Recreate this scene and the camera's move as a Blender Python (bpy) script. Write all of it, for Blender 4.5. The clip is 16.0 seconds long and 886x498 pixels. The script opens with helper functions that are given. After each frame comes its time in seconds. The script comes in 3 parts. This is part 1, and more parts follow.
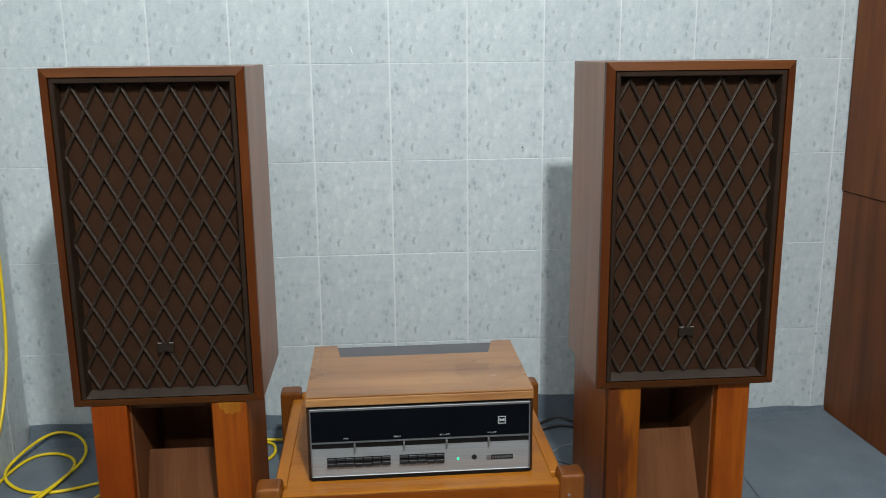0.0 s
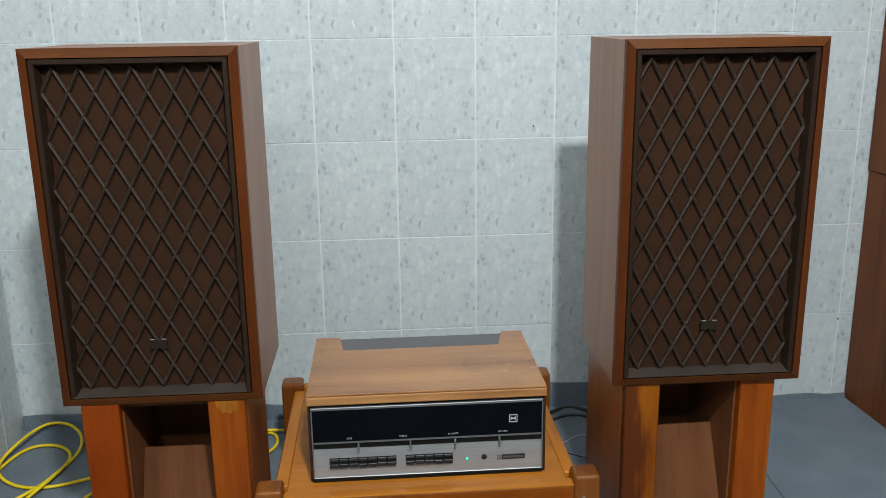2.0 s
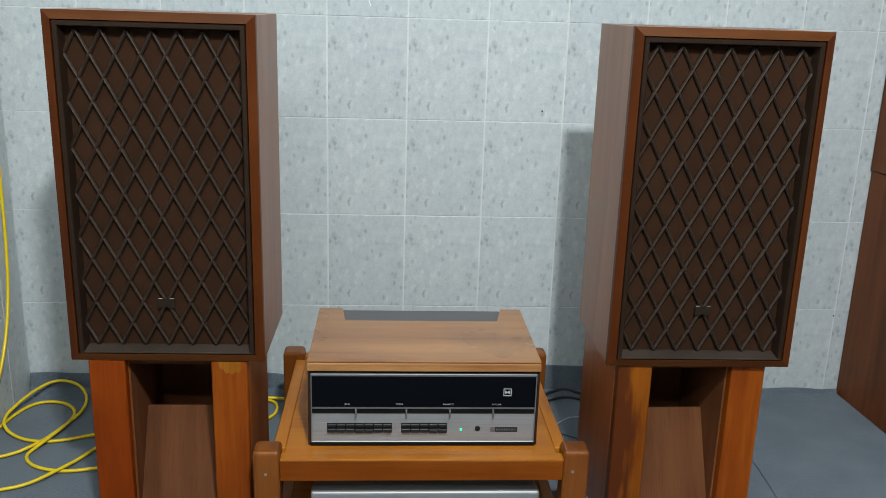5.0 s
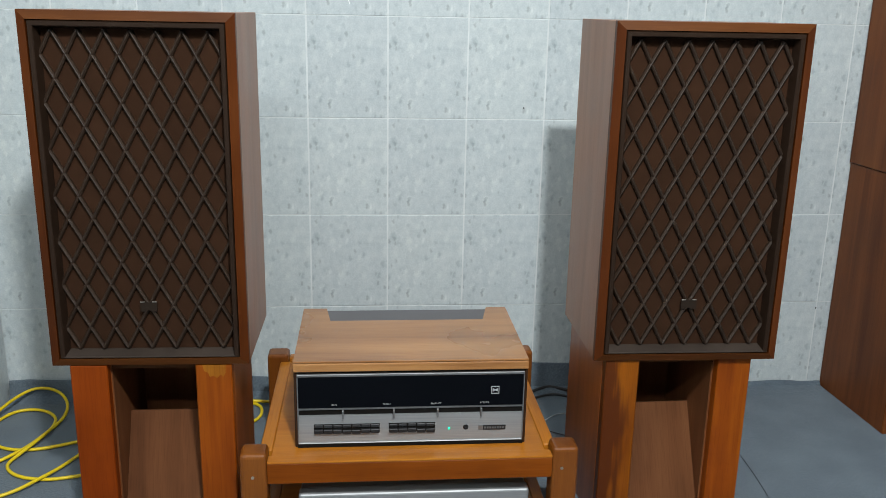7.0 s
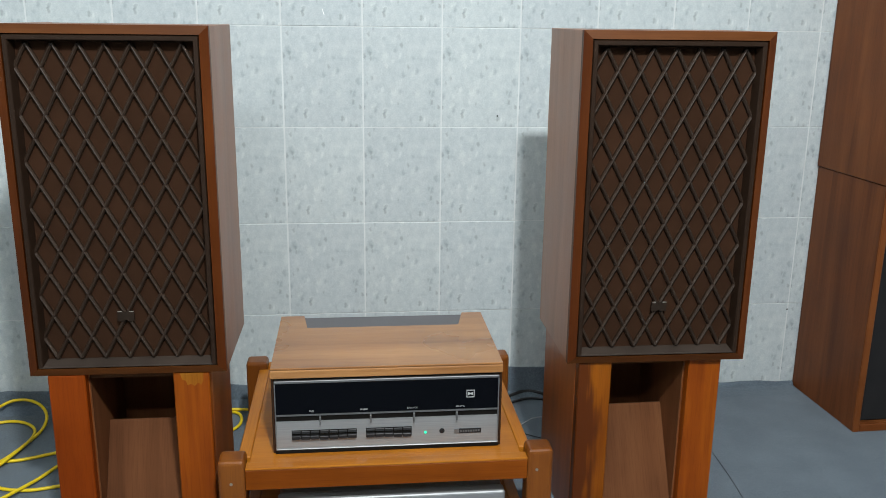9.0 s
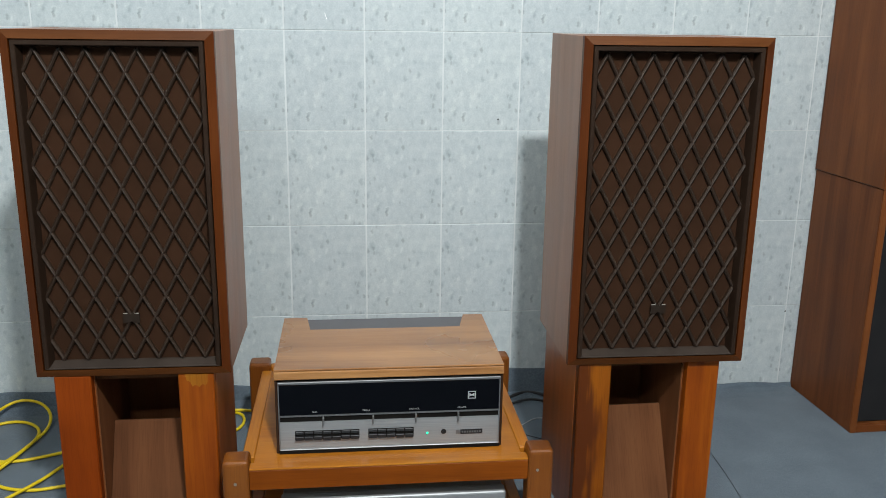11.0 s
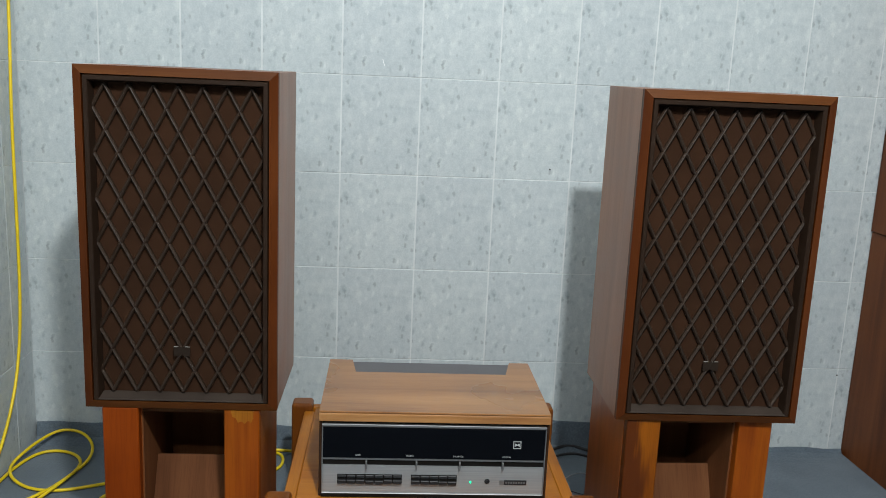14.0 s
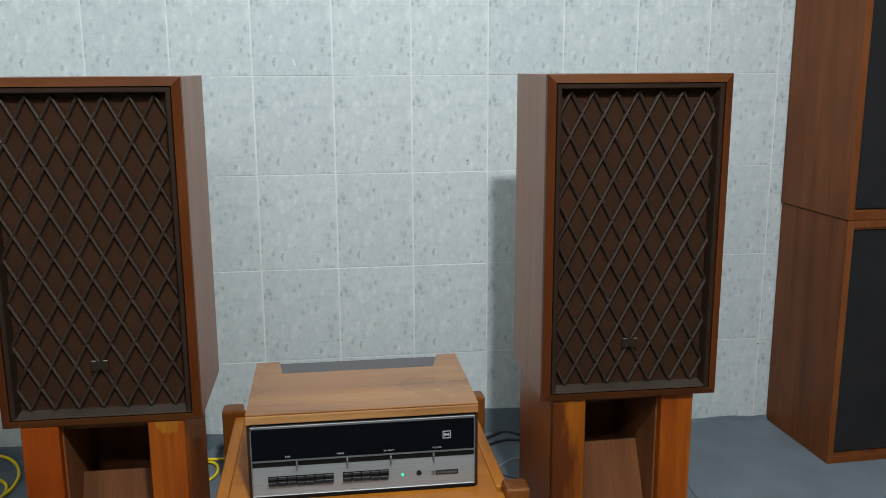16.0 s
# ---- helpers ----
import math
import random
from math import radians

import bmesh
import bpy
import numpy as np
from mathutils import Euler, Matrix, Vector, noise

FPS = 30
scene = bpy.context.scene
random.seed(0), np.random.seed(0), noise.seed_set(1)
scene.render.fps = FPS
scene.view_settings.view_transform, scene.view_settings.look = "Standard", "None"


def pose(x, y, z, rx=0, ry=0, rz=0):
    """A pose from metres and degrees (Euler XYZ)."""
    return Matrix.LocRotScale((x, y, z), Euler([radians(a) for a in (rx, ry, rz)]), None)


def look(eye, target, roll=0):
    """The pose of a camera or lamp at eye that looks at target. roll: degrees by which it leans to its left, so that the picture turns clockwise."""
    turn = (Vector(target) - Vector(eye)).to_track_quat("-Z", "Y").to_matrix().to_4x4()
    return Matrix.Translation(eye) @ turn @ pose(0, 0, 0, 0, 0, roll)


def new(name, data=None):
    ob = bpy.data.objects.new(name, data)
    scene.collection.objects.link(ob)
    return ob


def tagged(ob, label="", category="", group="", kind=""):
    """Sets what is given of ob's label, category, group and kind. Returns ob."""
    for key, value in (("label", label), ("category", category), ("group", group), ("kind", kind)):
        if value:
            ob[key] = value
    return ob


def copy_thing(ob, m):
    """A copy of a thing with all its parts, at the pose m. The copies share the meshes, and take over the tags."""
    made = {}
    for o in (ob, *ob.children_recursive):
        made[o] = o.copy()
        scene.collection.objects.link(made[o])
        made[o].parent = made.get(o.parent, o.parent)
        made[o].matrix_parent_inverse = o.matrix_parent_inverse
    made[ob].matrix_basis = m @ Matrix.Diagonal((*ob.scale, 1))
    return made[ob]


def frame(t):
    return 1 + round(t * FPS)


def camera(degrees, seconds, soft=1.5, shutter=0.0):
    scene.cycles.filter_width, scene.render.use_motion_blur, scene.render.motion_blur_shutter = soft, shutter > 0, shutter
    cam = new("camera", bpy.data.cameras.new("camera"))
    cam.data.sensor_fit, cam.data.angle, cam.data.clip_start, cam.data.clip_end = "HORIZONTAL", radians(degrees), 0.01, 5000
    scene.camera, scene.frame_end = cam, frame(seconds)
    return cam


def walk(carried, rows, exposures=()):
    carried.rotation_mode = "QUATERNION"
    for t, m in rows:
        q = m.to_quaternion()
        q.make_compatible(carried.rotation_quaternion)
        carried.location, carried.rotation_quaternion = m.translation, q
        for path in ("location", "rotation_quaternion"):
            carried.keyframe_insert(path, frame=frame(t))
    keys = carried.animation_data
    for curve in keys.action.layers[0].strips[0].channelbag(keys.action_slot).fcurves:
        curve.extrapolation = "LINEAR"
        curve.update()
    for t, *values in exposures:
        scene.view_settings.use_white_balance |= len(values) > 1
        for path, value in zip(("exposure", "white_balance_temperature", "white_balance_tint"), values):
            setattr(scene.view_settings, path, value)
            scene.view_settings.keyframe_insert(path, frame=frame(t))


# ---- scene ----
cam = camera(53.7, 16.0, soft=0.9, shutter=0.2)
PATH = [
    (0, (-0.0495, -2.2913, 1.0288), (0.1051, -0.3466, 0.5882), -0.59),
    (0.5, (-0.0586, -2.2697, 1.0343), (0.1761, -0.3363, 0.5795), 1.31),
    (1, (-0.0537, -2.2446, 1.0305), (0.1297, -0.3166, 0.5314), 1.23),
    (1.5, (-0.0541, -2.2232, 1.0550), (0.1067, -0.2961, 0.5446), 0.48),
    (2, (-0.0461, -2.1869, 1.0461), (0.0947, -0.2584, 0.5352), -0.80),
    (2.5, (-0.0323, -2.1755, 1.0420), (0.0894, -0.2467, 0.5272), -0.79),
    (3, (-0.0248, -2.1839, 1.0392), (0.0810, -0.2561, 0.5173), -0.21),
    (3.5, (-0.0270, -2.1896, 1.0304), (0.0836, -0.2644, 0.5003), -0.12),
    (4, (-0.0255, -2.2006, 1.0250), (0.0859, -0.2751, 0.4961), -0.03),
    (4.5, (-0.0290, -2.2085, 1.0346), (0.0952, -0.2836, 0.5059), 0.77),
    (5, (-0.0425, -2.2331, 1.0293), (0.0827, -0.3096, 0.4959), 1.75),
    (7.5, (-0.0523, -2.2238, 1.0205), (0.1370, -0.3038, 0.4937), 0.89),
    (8, (-0.0465, -2.2298, 1.0265), (0.1567, -0.3096, 0.5054), 0.80),
    (8.5, (-0.0295, -2.2459, 1.0257), (0.1704, -0.3232, 0.5127), 0.78),
    (9, (-0.0362, -2.2527, 1.0250), (0.1728, -0.3307, 0.5130), 0.71),
    (11.5, (-0.0484, -2.2708, 1.0351), (0.1631, -0.3484, 0.5256), 0.79),
    (12, (-0.0575, -2.2692, 1.0280), (0.0950, -0.3282, 0.5705), 1.15),
    (12.5, (-0.0691, -2.2649, 1.0277), (0.0264, -0.3113, 0.6103), 1.30),
    (13, (-0.0769, -2.2858, 1.0326), (0.0387, -0.3304, 0.6291), 1.96),
    (13.5, (-0.0775, -2.2729, 1.0263), (0.0408, -0.3165, 0.6279), 2.09),
    (14, (-0.0742, -2.2658, 1.0261), (0.0549, -0.3113, 0.6224), 2.55),
    (14.5, (-0.0533, -2.2717, 1.0204), (0.0756, -0.3170, 0.6172), 1.27),
    (15, (-0.0455, -2.2718, 1.0244), (0.0996, -0.3183, 0.6209), 0.06),
    (15.5, (-0.0374, -2.2789, 1.0290), (0.1819, -0.3320, 0.6272), -0.15),
    (16, (-0.0306, -2.2782, 1.0208), (0.2337, -0.3381, 0.6134), -0.28),
]
EXPOSURES = [(0, -0.08), (0.5, -0.10), (1, 0.14), (1.5, 0.13), (2, 0.0), (2.5, -0.06), (3, -0.06), (4, -0.08), (5, -0.07), (7.5, 0.07), (9, 0.10), (11.5, 0.02), (12, -0.12), (12.5, -0.10), (14, -0.13), (16, -0.18)]
walk(cam, [(t, look(eye, target, roll)) for t, eye, target, roll in PATH], EXPOSURES)

# ---- light: a ceiling lamp in front of the rack, an added fill light behind it, and what the room throws back ----
world = bpy.data.worlds.new("world")
world.use_nodes = True
world.node_tree.nodes["Background"].inputs[0].default_value = (0.75, 0.85, 1.0, 1)
world.node_tree.nodes["Background"].inputs[1].default_value = 0.02
scene.world = world
lamp_data = bpy.data.lights.new("ceiling_light", "AREA")
lamp_data.shape, lamp_data.size, lamp_data.size_y = "RECTANGLE", 0.16, 0.10
lamp_data.energy, lamp_data.color = 73, (0.95, 0.99, 1.0)
lamp = new("ceiling_light", lamp_data)
lamp.matrix_world = look((0.26, -2.60, 2.40), (0.0, -0.6, 0.5))

# added long fill light further back, unseen, to lift the shadows on the left
fill_data = bpy.data.lights.new("ceiling_light", "AREA")
fill_data.shape, fill_data.size, fill_data.size_y = "RECTANGLE", 1.2, 0.08
fill_data.energy, fill_data.color = 28, (0.95, 0.99, 1.0)
fill_light = new("ceiling_light", fill_data)
fill_light.matrix_world = look((-0.75, -3.60, 2.62), (-0.2, -0.5, 0.3))


# ---- materials ----
def mat_new(name):
    m = bpy.data.materials.new(name)
    m.use_nodes = True
    nt = m.node_tree
    return m, nt, nt.nodes["Principled BSDF"]


def node(nt, kind, **inputs):
    n = nt.nodes.new(kind)
    for k, v in inputs.items():
        key = int(k[1:]) if k[0] == "i" and k[1:].isdigit() else k
        sock = n.inputs[key]
        if isinstance(v, bpy.types.NodeSocket):
            nt.links.new(v, sock)
        else:
            sock.default_value = v
    return n


def ramp(nt, fac, stops):
    n = nt.nodes.new("ShaderNodeValToRGB")
    while len(n.color_ramp.elements) < len(stops):
        n.color_ramp.elements.new(0.5)
    for e, (p, c) in zip(n.color_ramp.elements, stops):
        e.position, e.color = p, (*c, 1)
    nt.links.new(fac, n.inputs[0])
    return n.outputs[0]


def mix(nt, fac, a, b, how="MIX"):
    n = nt.nodes.new("ShaderNodeMix")
    n.data_type, n.blend_type = "RGBA", how
    for sock, v in ((n.inputs[0], fac), (n.inputs[6], a), (n.inputs[7], b)):
        if isinstance(v, bpy.types.NodeSocket):
            nt.links.new(v, sock)
        else:
            sock.default_value = v if isinstance(v, float) else (*v, 1)
    return n.outputs[2]


def calc(nt, op, a, b=0.0):
    n = nt.nodes.new("ShaderNodeMath")
    n.operation = op
    for sock, v in zip(n.inputs, (a, b)):
        if isinstance(v, bpy.types.NodeSocket):
            nt.links.new(v, sock)
        else:
            sock.default_value = v
    return n.outputs[0]


def bump(nt, bsdf, height, strength, distance):
    n = node(nt, "ShaderNodeBump", Strength=strength, Distance=distance, Height=height)
    nt.links.new(n.outputs[0], bsdf.inputs["Normal"])


def wood(name, dark, mid, light, axis="z", rough=0.42, scale=1.0, coat=0.0, streak=0.0, shine=0.18):
    """Stained veneer: fine pores and broad figure drawn out along one axis."""
    m, nt, bsdf = mat_new(name)
    coord = nt.nodes.new("ShaderNodeTexCoord").outputs["Object"]
    rnd = nt.nodes.new("ShaderNodeObjectInfo").outputs["Random"]
    shift = node(nt, "ShaderNodeCombineXYZ", X=calc(nt, "MULTIPLY", rnd, 7.3), Y=calc(nt, "MULTIPLY", rnd, 3.1), Z=calc(nt, "MULTIPLY", rnd, 5.7))
    moved = node(nt, "ShaderNodeVectorMath", i0=coord, i1=shift.outputs[0]).outputs[0]

    def along(k, cross):
        v = [k * scale if a in axis else cross * scale for a in "xyz"]
        return node(nt, "ShaderNodeMapping", Vector=moved, Scale=v).outputs[0]
    figure = node(nt, "ShaderNodeTexNoise", Vector=along(1.3, 16), Scale=1.0, Detail=3.0, Roughness=0.55, Distortion=0.8).outputs[0]
    bands = node(nt, "ShaderNodeTexNoise", Vector=along(0.9, 55), Scale=1.0, Detail=4.0, Roughness=0.6).outputs[0]
    pores = node(nt, "ShaderNodeTexNoise", Vector=along(14, 520), Scale=1.0, Detail=2.0, Roughness=0.6).outputs[0]
    blot = node(nt, "ShaderNodeTexNoise", Vector=moved, Scale=7.0, Detail=3.0).outputs[0]
    f = calc(nt, "ADD", calc(nt, "MULTIPLY", figure, 0.84), calc(nt, "MULTIPLY", bands, 0.16))
    col = ramp(nt, f, [(0.26, dark), (0.5, mid), (0.74, light)])
    p = ramp(nt, pores, [(0.32, (0.74, 0.68, 0.64)), (0.50, (1, 1, 1))])
    col = mix(nt, 0.55, col, p, "MULTIPLY")
    b = ramp(nt, blot, [(0.3, (0.82, 0.80, 0.78)), (0.62, (1.06, 1.05, 1.04))])
    col = mix(nt, 0.8, col, b, "MULTIPLY")
    if streak:
        s = node(nt, "ShaderNodeTexNoise", Vector=along(2.2, 26), Scale=1.0, Detail=1.0, Distortion=1.2).outputs[0]
        col = mix(nt, ramp(nt, s, [(0.50, (0, 0, 0)), (0.60, (streak, streak, streak))]), col, light)
    nt.links.new(col, bsdf.inputs["Base Color"])
    r = calc(nt, "ADD", calc(nt, "MULTIPLY", blot, 0.22), rough - 0.11)
    nt.links.new(r, bsdf.inputs["Roughness"])
    bsdf.inputs["Specular IOR Level"].default_value = shine
    bsdf.inputs["Coat Weight"].default_value = coat
    bsdf.inputs["Coat Roughness"].default_value = 0.25
    bump(nt, bsdf, calc(nt, "ADD", pores, calc(nt, "MULTIPLY", blot, 0.6)), 0.18, 0.0006)
    return m


def heartwood():
    """Orange teak with a dark band of heartwood that runs down one edge."""
    m = wood("streaked_teak", (0.15, 0.034, 0.002), (0.24, 0.066, 0.003), (0.33, 0.105, 0.006), "z", 0.38, coat=0.06)
    nt, bsdf = m.node_tree, m.node_tree.nodes["Principled BSDF"]
    coord = nt.nodes.new("ShaderNodeTexCoord").outputs["Object"]
    x = node(nt, "ShaderNodeSeparateXYZ", Vector=coord).outputs["X"]
    wave = node(nt, "ShaderNodeTexNoise", Vector=node(nt, "ShaderNodeMapping", Vector=coord, Scale=(30, 1, 7)).outputs[0], Scale=1.0, Detail=2.0).outputs[0]
    fine = node(nt, "ShaderNodeTexNoise", Vector=node(nt, "ShaderNodeMapping", Vector=coord, Scale=(190, 1, 6)).outputs[0], Scale=1.0, Detail=2.0).outputs[0]
    edge = calc(nt, "ADD", calc(nt, "MULTIPLY", x, 22.0), calc(nt, "ADD", calc(nt, "MULTIPLY", wave, 2.6), calc(nt, "MULTIPLY", fine, 0.6)))
    mask = ramp(nt, calc(nt, "ADD", edge, 1.22), [(0.20, (0.88, 0.88, 0.88)), (0.66, (0, 0, 0))])
    base = bsdf.inputs["Base Color"].links[0].from_socket
    nt.links.new(mix(nt, mask, base, (0.065, 0.014, 0.003)), bsdf.inputs["Base Color"])
    return m


def plain(name, color, rough=0.5, metal=0.0, grain=0.0, grain_scale=300.0, spread=0.12):
    m, nt, bsdf = mat_new(name)
    coord = nt.nodes.new("ShaderNodeTexCoord").outputs["Object"]
    a = node(nt, "ShaderNodeTexNoise", Vector=coord, Scale=18.0, Detail=4.0).outputs[0]
    lo, hi = 1 - spread, 1 + spread
    c = mix(nt, 1.0, color, ramp(nt, a, [(0.3, (lo, lo, lo)), (0.7, (hi, hi, hi))]), "MULTIPLY")
    nt.links.new(c, bsdf.inputs["Base Color"])
    nt.links.new(calc(nt, "ADD", calc(nt, "MULTIPLY", a, 0.16), rough - 0.08), bsdf.inputs["Roughness"])
    bsdf.inputs["Metallic"].default_value = metal
    if grain:
        g = node(nt, "ShaderNodeTexNoise", Vector=coord, Scale=grain_scale, Detail=2.0).outputs[0]
        bump(nt, bsdf, g, grain, 0.001)
    return m


def brushed(name, color, rough=0.32):
    """Aluminium brushed along x."""
    m, nt, bsdf = mat_new(name)
    coord = nt.nodes.new("ShaderNodeTexCoord").outputs["Object"]
    v = node(nt, "ShaderNodeMapping", Vector=coord, Scale=(6, 900, 900)).outputs[0]
    g = node(nt, "ShaderNodeTexNoise", Vector=v, Scale=1.0, Detail=3.0).outputs[0]
    nt.links.new(mix(nt, 1.0, color, ramp(nt, g, [(0.3, (0.85, 0.85, 0.85)), (0.7, (1.05, 1.05, 1.05))]), "MULTIPLY"), bsdf.inputs["Base Color"])
    nt.links.new(calc(nt, "ADD", calc(nt, "MULTIPLY", g, 0.2), rough - 0.1), bsdf.inputs["Roughness"])
    bsdf.inputs["Metallic"].default_value = 0.55
    bump(nt, bsdf, g, 0.08, 0.0004)
    return m


def tile_material():
    """Glazed wall tile, printed with one pattern of stone chips, the same on every tile."""
    m, nt, bsdf = mat_new("glazed_tile")
    coord = nt.nodes.new("ShaderNodeTexCoord").outputs["Object"]
    warp = node(nt, "ShaderNodeTexNoise", Vector=coord, Scale=70.0, Detail=4.0, Roughness=0.65).outputs[1]
    off = node(nt, "ShaderNodeVectorMath", i0=warp, i1=(0.5, 0.5, 0.5))
    off.operation = "SUBTRACT"
    small = node(nt, "ShaderNodeVectorMath", i0=off.outputs[0])
    small.operation = "SCALE"
    small.inputs["Scale"].default_value = 0.016
    p = node(nt, "ShaderNodeVectorMath", i0=coord, i1=small.outputs[0]).outputs[0]
    flat = node(nt, "ShaderNodeMapping", Vector=p, Scale=(1, 0, 1)).outputs[0]
    base = node(nt, "ShaderNodeTexNoise", Vector=coord, Scale=34.0, Detail=8.0, Roughness=0.72).outputs[0]
    col = ramp(nt, base, [(0.30, (0.43, 0.485, 0.505)), (0.5, (0.51, 0.56, 0.573)), (0.70, (0.585, 0.625, 0.628))])

    def chips(scale, tall, share, size, tone, much, seed, tilt):
        nonlocal col
        v = node(nt, "ShaderNodeMapping", Vector=flat, Location=(seed, 0, seed * 0.7), Rotation=(0, tilt, 0), Scale=(scale, scale, scale * tall)).outputs[0]
        cell = nt.nodes.new("ShaderNodeTexVoronoi")
        nt.links.new(v, cell.inputs["Vector"])
        cell.inputs["Scale"].default_value = 1.0
        pick = node(nt, "ShaderNodeSeparateColor", Color=cell.outputs["Color"]).outputs[0]
        inside = ramp(nt, cell.outputs["Distance"], [(size * 0.45, (1, 1, 1)), (size, (0, 0, 0))])
        on = calc(nt, "MULTIPLY", inside, calc(nt, "LESS_THAN", pick, share))
        col = mix(nt, calc(nt, "MULTIPLY", on, much), col, tone)
    chips(33, 0.80, 0.30, 0.40, (0.67, 0.71, 0.69), 0.46, 3.1, 0.3)
    chips(36, 0.75, 0.24, 0.38, (0.33, 0.39, 0.42), 0.44, 7.7, -0.5)
    chips(58, 0.60, 0.27, 0.40, (0.30, 0.35, 0.38), 0.50, 1.9, 0.5)
    chips(70, 0.55, 0.22, 0.40, (0.70, 0.73, 0.72), 0.46, 5.2, -0.3)
    chips(82, 0.50, 0.22, 0.40, (0.20, 0.23, 0.24), 0.44, 9.4, 0.6)
    fine = node(nt, "ShaderNodeTexNoise", Vector=coord, Scale=240.0, Detail=3.0, Roughness=0.7).outputs[0]
    col = mix(nt, 1.0, col, ramp(nt, fine, [(0.30, (0.90, 0.905, 0.91)), (0.70, (1.06, 1.06, 1.06))]), "MULTIPLY")
    rnd = nt.nodes.new("ShaderNodeObjectInfo").outputs["Random"]
    col = mix(nt, 1.0, col, ramp(nt, rnd, [(0.0, (0.95, 0.955, 0.96)), (1.0, (1.03, 1.03, 1.02))]), "MULTIPLY")
    nt.links.new(col, bsdf.inputs["Base Color"])
    rough = node(nt, "ShaderNodeTexNoise", Vector=coord, Scale=14.0, Detail=2.0).outputs[0]
    nt.links.new(calc(nt, "ADD", calc(nt, "MULTIPLY", rough, 0.2), 0.30), bsdf.inputs["Roughness"])
    bsdf.inputs["Specular IOR Level"].default_value = 0.32
    bump(nt, bsdf, base, 0.10, 0.0008)
    return m


def carpet_material():
    m, nt, bsdf = mat_new("grey_carpet")
    coord = nt.nodes.new("ShaderNodeTexCoord").outputs["Object"]
    fibre = node(nt, "ShaderNodeTexNoise", Vector=coord, Scale=230.0, Detail=4.0, Roughness=0.75).outputs[0]
    patch = node(nt, "ShaderNodeTexNoise", Vector=coord, Scale=9.0, Detail=4.0).outputs[0]
    col = ramp(nt, fibre, [(0.3, (0.068, 0.090, 0.112)), (0.7, (0.145, 0.184, 0.220))])
    col = mix(nt, 1.0, col, ramp(nt, patch, [(0.3, (0.85, 0.86, 0.88)), (0.7, (1.12, 1.12, 1.1))]), "MULTIPLY")
    nt.links.new(col, bsdf.inputs["Base Color"])
    bsdf.inputs["Roughness"].default_value = 0.95
    bsdf.inputs["Sheen Weight"].default_value = 0.15
    bump(nt, bsdf, fibre, 0.6, 0.002)
    return m


def cloth_material(name, a, b, scale=900.0):
    """Woven grille cloth."""
    m, nt, bsdf = mat_new(name)
    coord = nt.nodes.new("ShaderNodeTexCoord").outputs["Object"]
    v = node(nt, "ShaderNodeMapping", Vector=coord, Scale=(scale, 1, scale)).outputs[0]
    weave = node(nt, "ShaderNodeTexNoise", Vector=v, Scale=0.5, Detail=1.0).outputs[0]
    patch = node(nt, "ShaderNodeTexNoise", Vector=coord, Scale=11.0, Detail=3.0).outputs[0]
    col = mix(nt, weave, a, b)
    col = mix(nt, 1.0, col, ramp(nt, patch, [(0.3, (0.85, 0.85, 0.85)), (0.7, (1.15, 1.12, 1.1))]), "MULTIPLY")
    nt.links.new(col, bsdf.inputs["Base Color"])
    bsdf.inputs["Roughness"].default_value = 0.95
    bsdf.inputs["Specular IOR Level"].default_value = 0.1
    bump(nt, bsdf, weave, 0.4, 0.0008)
    return m


def emitter(name, color, strength):
    m, nt, bsdf = mat_new(name)
    bsdf.inputs["Base Color"].default_value = (*color, 1)
    bsdf.inputs["Emission Color"].default_value = (*color, 1)
    bsdf.inputs["Emission Strength"].default_value = strength
    return m


TILE = tile_material()
GROUT = plain("white_grout", (0.63, 0.66, 0.66), 0.85, grain=0.2, spread=0.08)
# assumed paints of the unseen sides, pale so that they bounce fill light
WARM = plain("beige_paint", (0.62, 0.60, 0.57), 0.75, grain=0.1, spread=0.05)
PAINT = plain("white_paint", (0.80, 0.80, 0.79), 0.7, grain=0.1, spread=0.04)
CARPET = carpet_material()
WALNUT = wood("walnut_veneer", (0.235, 0.104, 0.056), (0.305, 0.143, 0.080), (0.36, 0.18, 0.105), "z", 0.36, shine=0.27)
WALNUT_X = wood("walnut_veneer_across", (0.19, 0.090, 0.055), (0.25, 0.126, 0.079), (0.30, 0.160, 0.104), "x", 0.40)
RIM = wood("stained_rim", (0.050, 0.0115, 0.0021), (0.076, 0.0185, 0.0031), (0.102, 0.027, 0.0052), "z", 0.42, coat=0.03, shine=0.1)
RIM_X = wood("stained_rim_across", (0.066, 0.0195, 0.0045), (0.092, 0.029, 0.0065), (0.118, 0.040, 0.010), "x", 0.42, shine=0.1)
TEAK = wood("orange_teak", (0.15, 0.026, 0.0015), (0.24, 0.050, 0.0025), (0.34, 0.090, 0.004), "z", 0.44, coat=0.02, streak=0.2)
RED_TEAK = wood("red_teak", (0.13, 0.020, 0.0015), (0.20, 0.033, 0.002), (0.27, 0.052, 0.003), "z", 0.46, coat=0.0, shine=0.12)
STREAKED = heartwood()
TEAK_SIDE = wood("dark_teak", (0.185, 0.047, 0.009), (0.285, 0.077, 0.015), (0.38, 0.112, 0.024), "z", 0.34, shine=0.4)
PANEL = wood("brown_panel", (0.088, 0.032, 0.012), (0.124, 0.047, 0.018), (0.16, 0.067, 0.027), "yz", 0.7, shine=0.1)
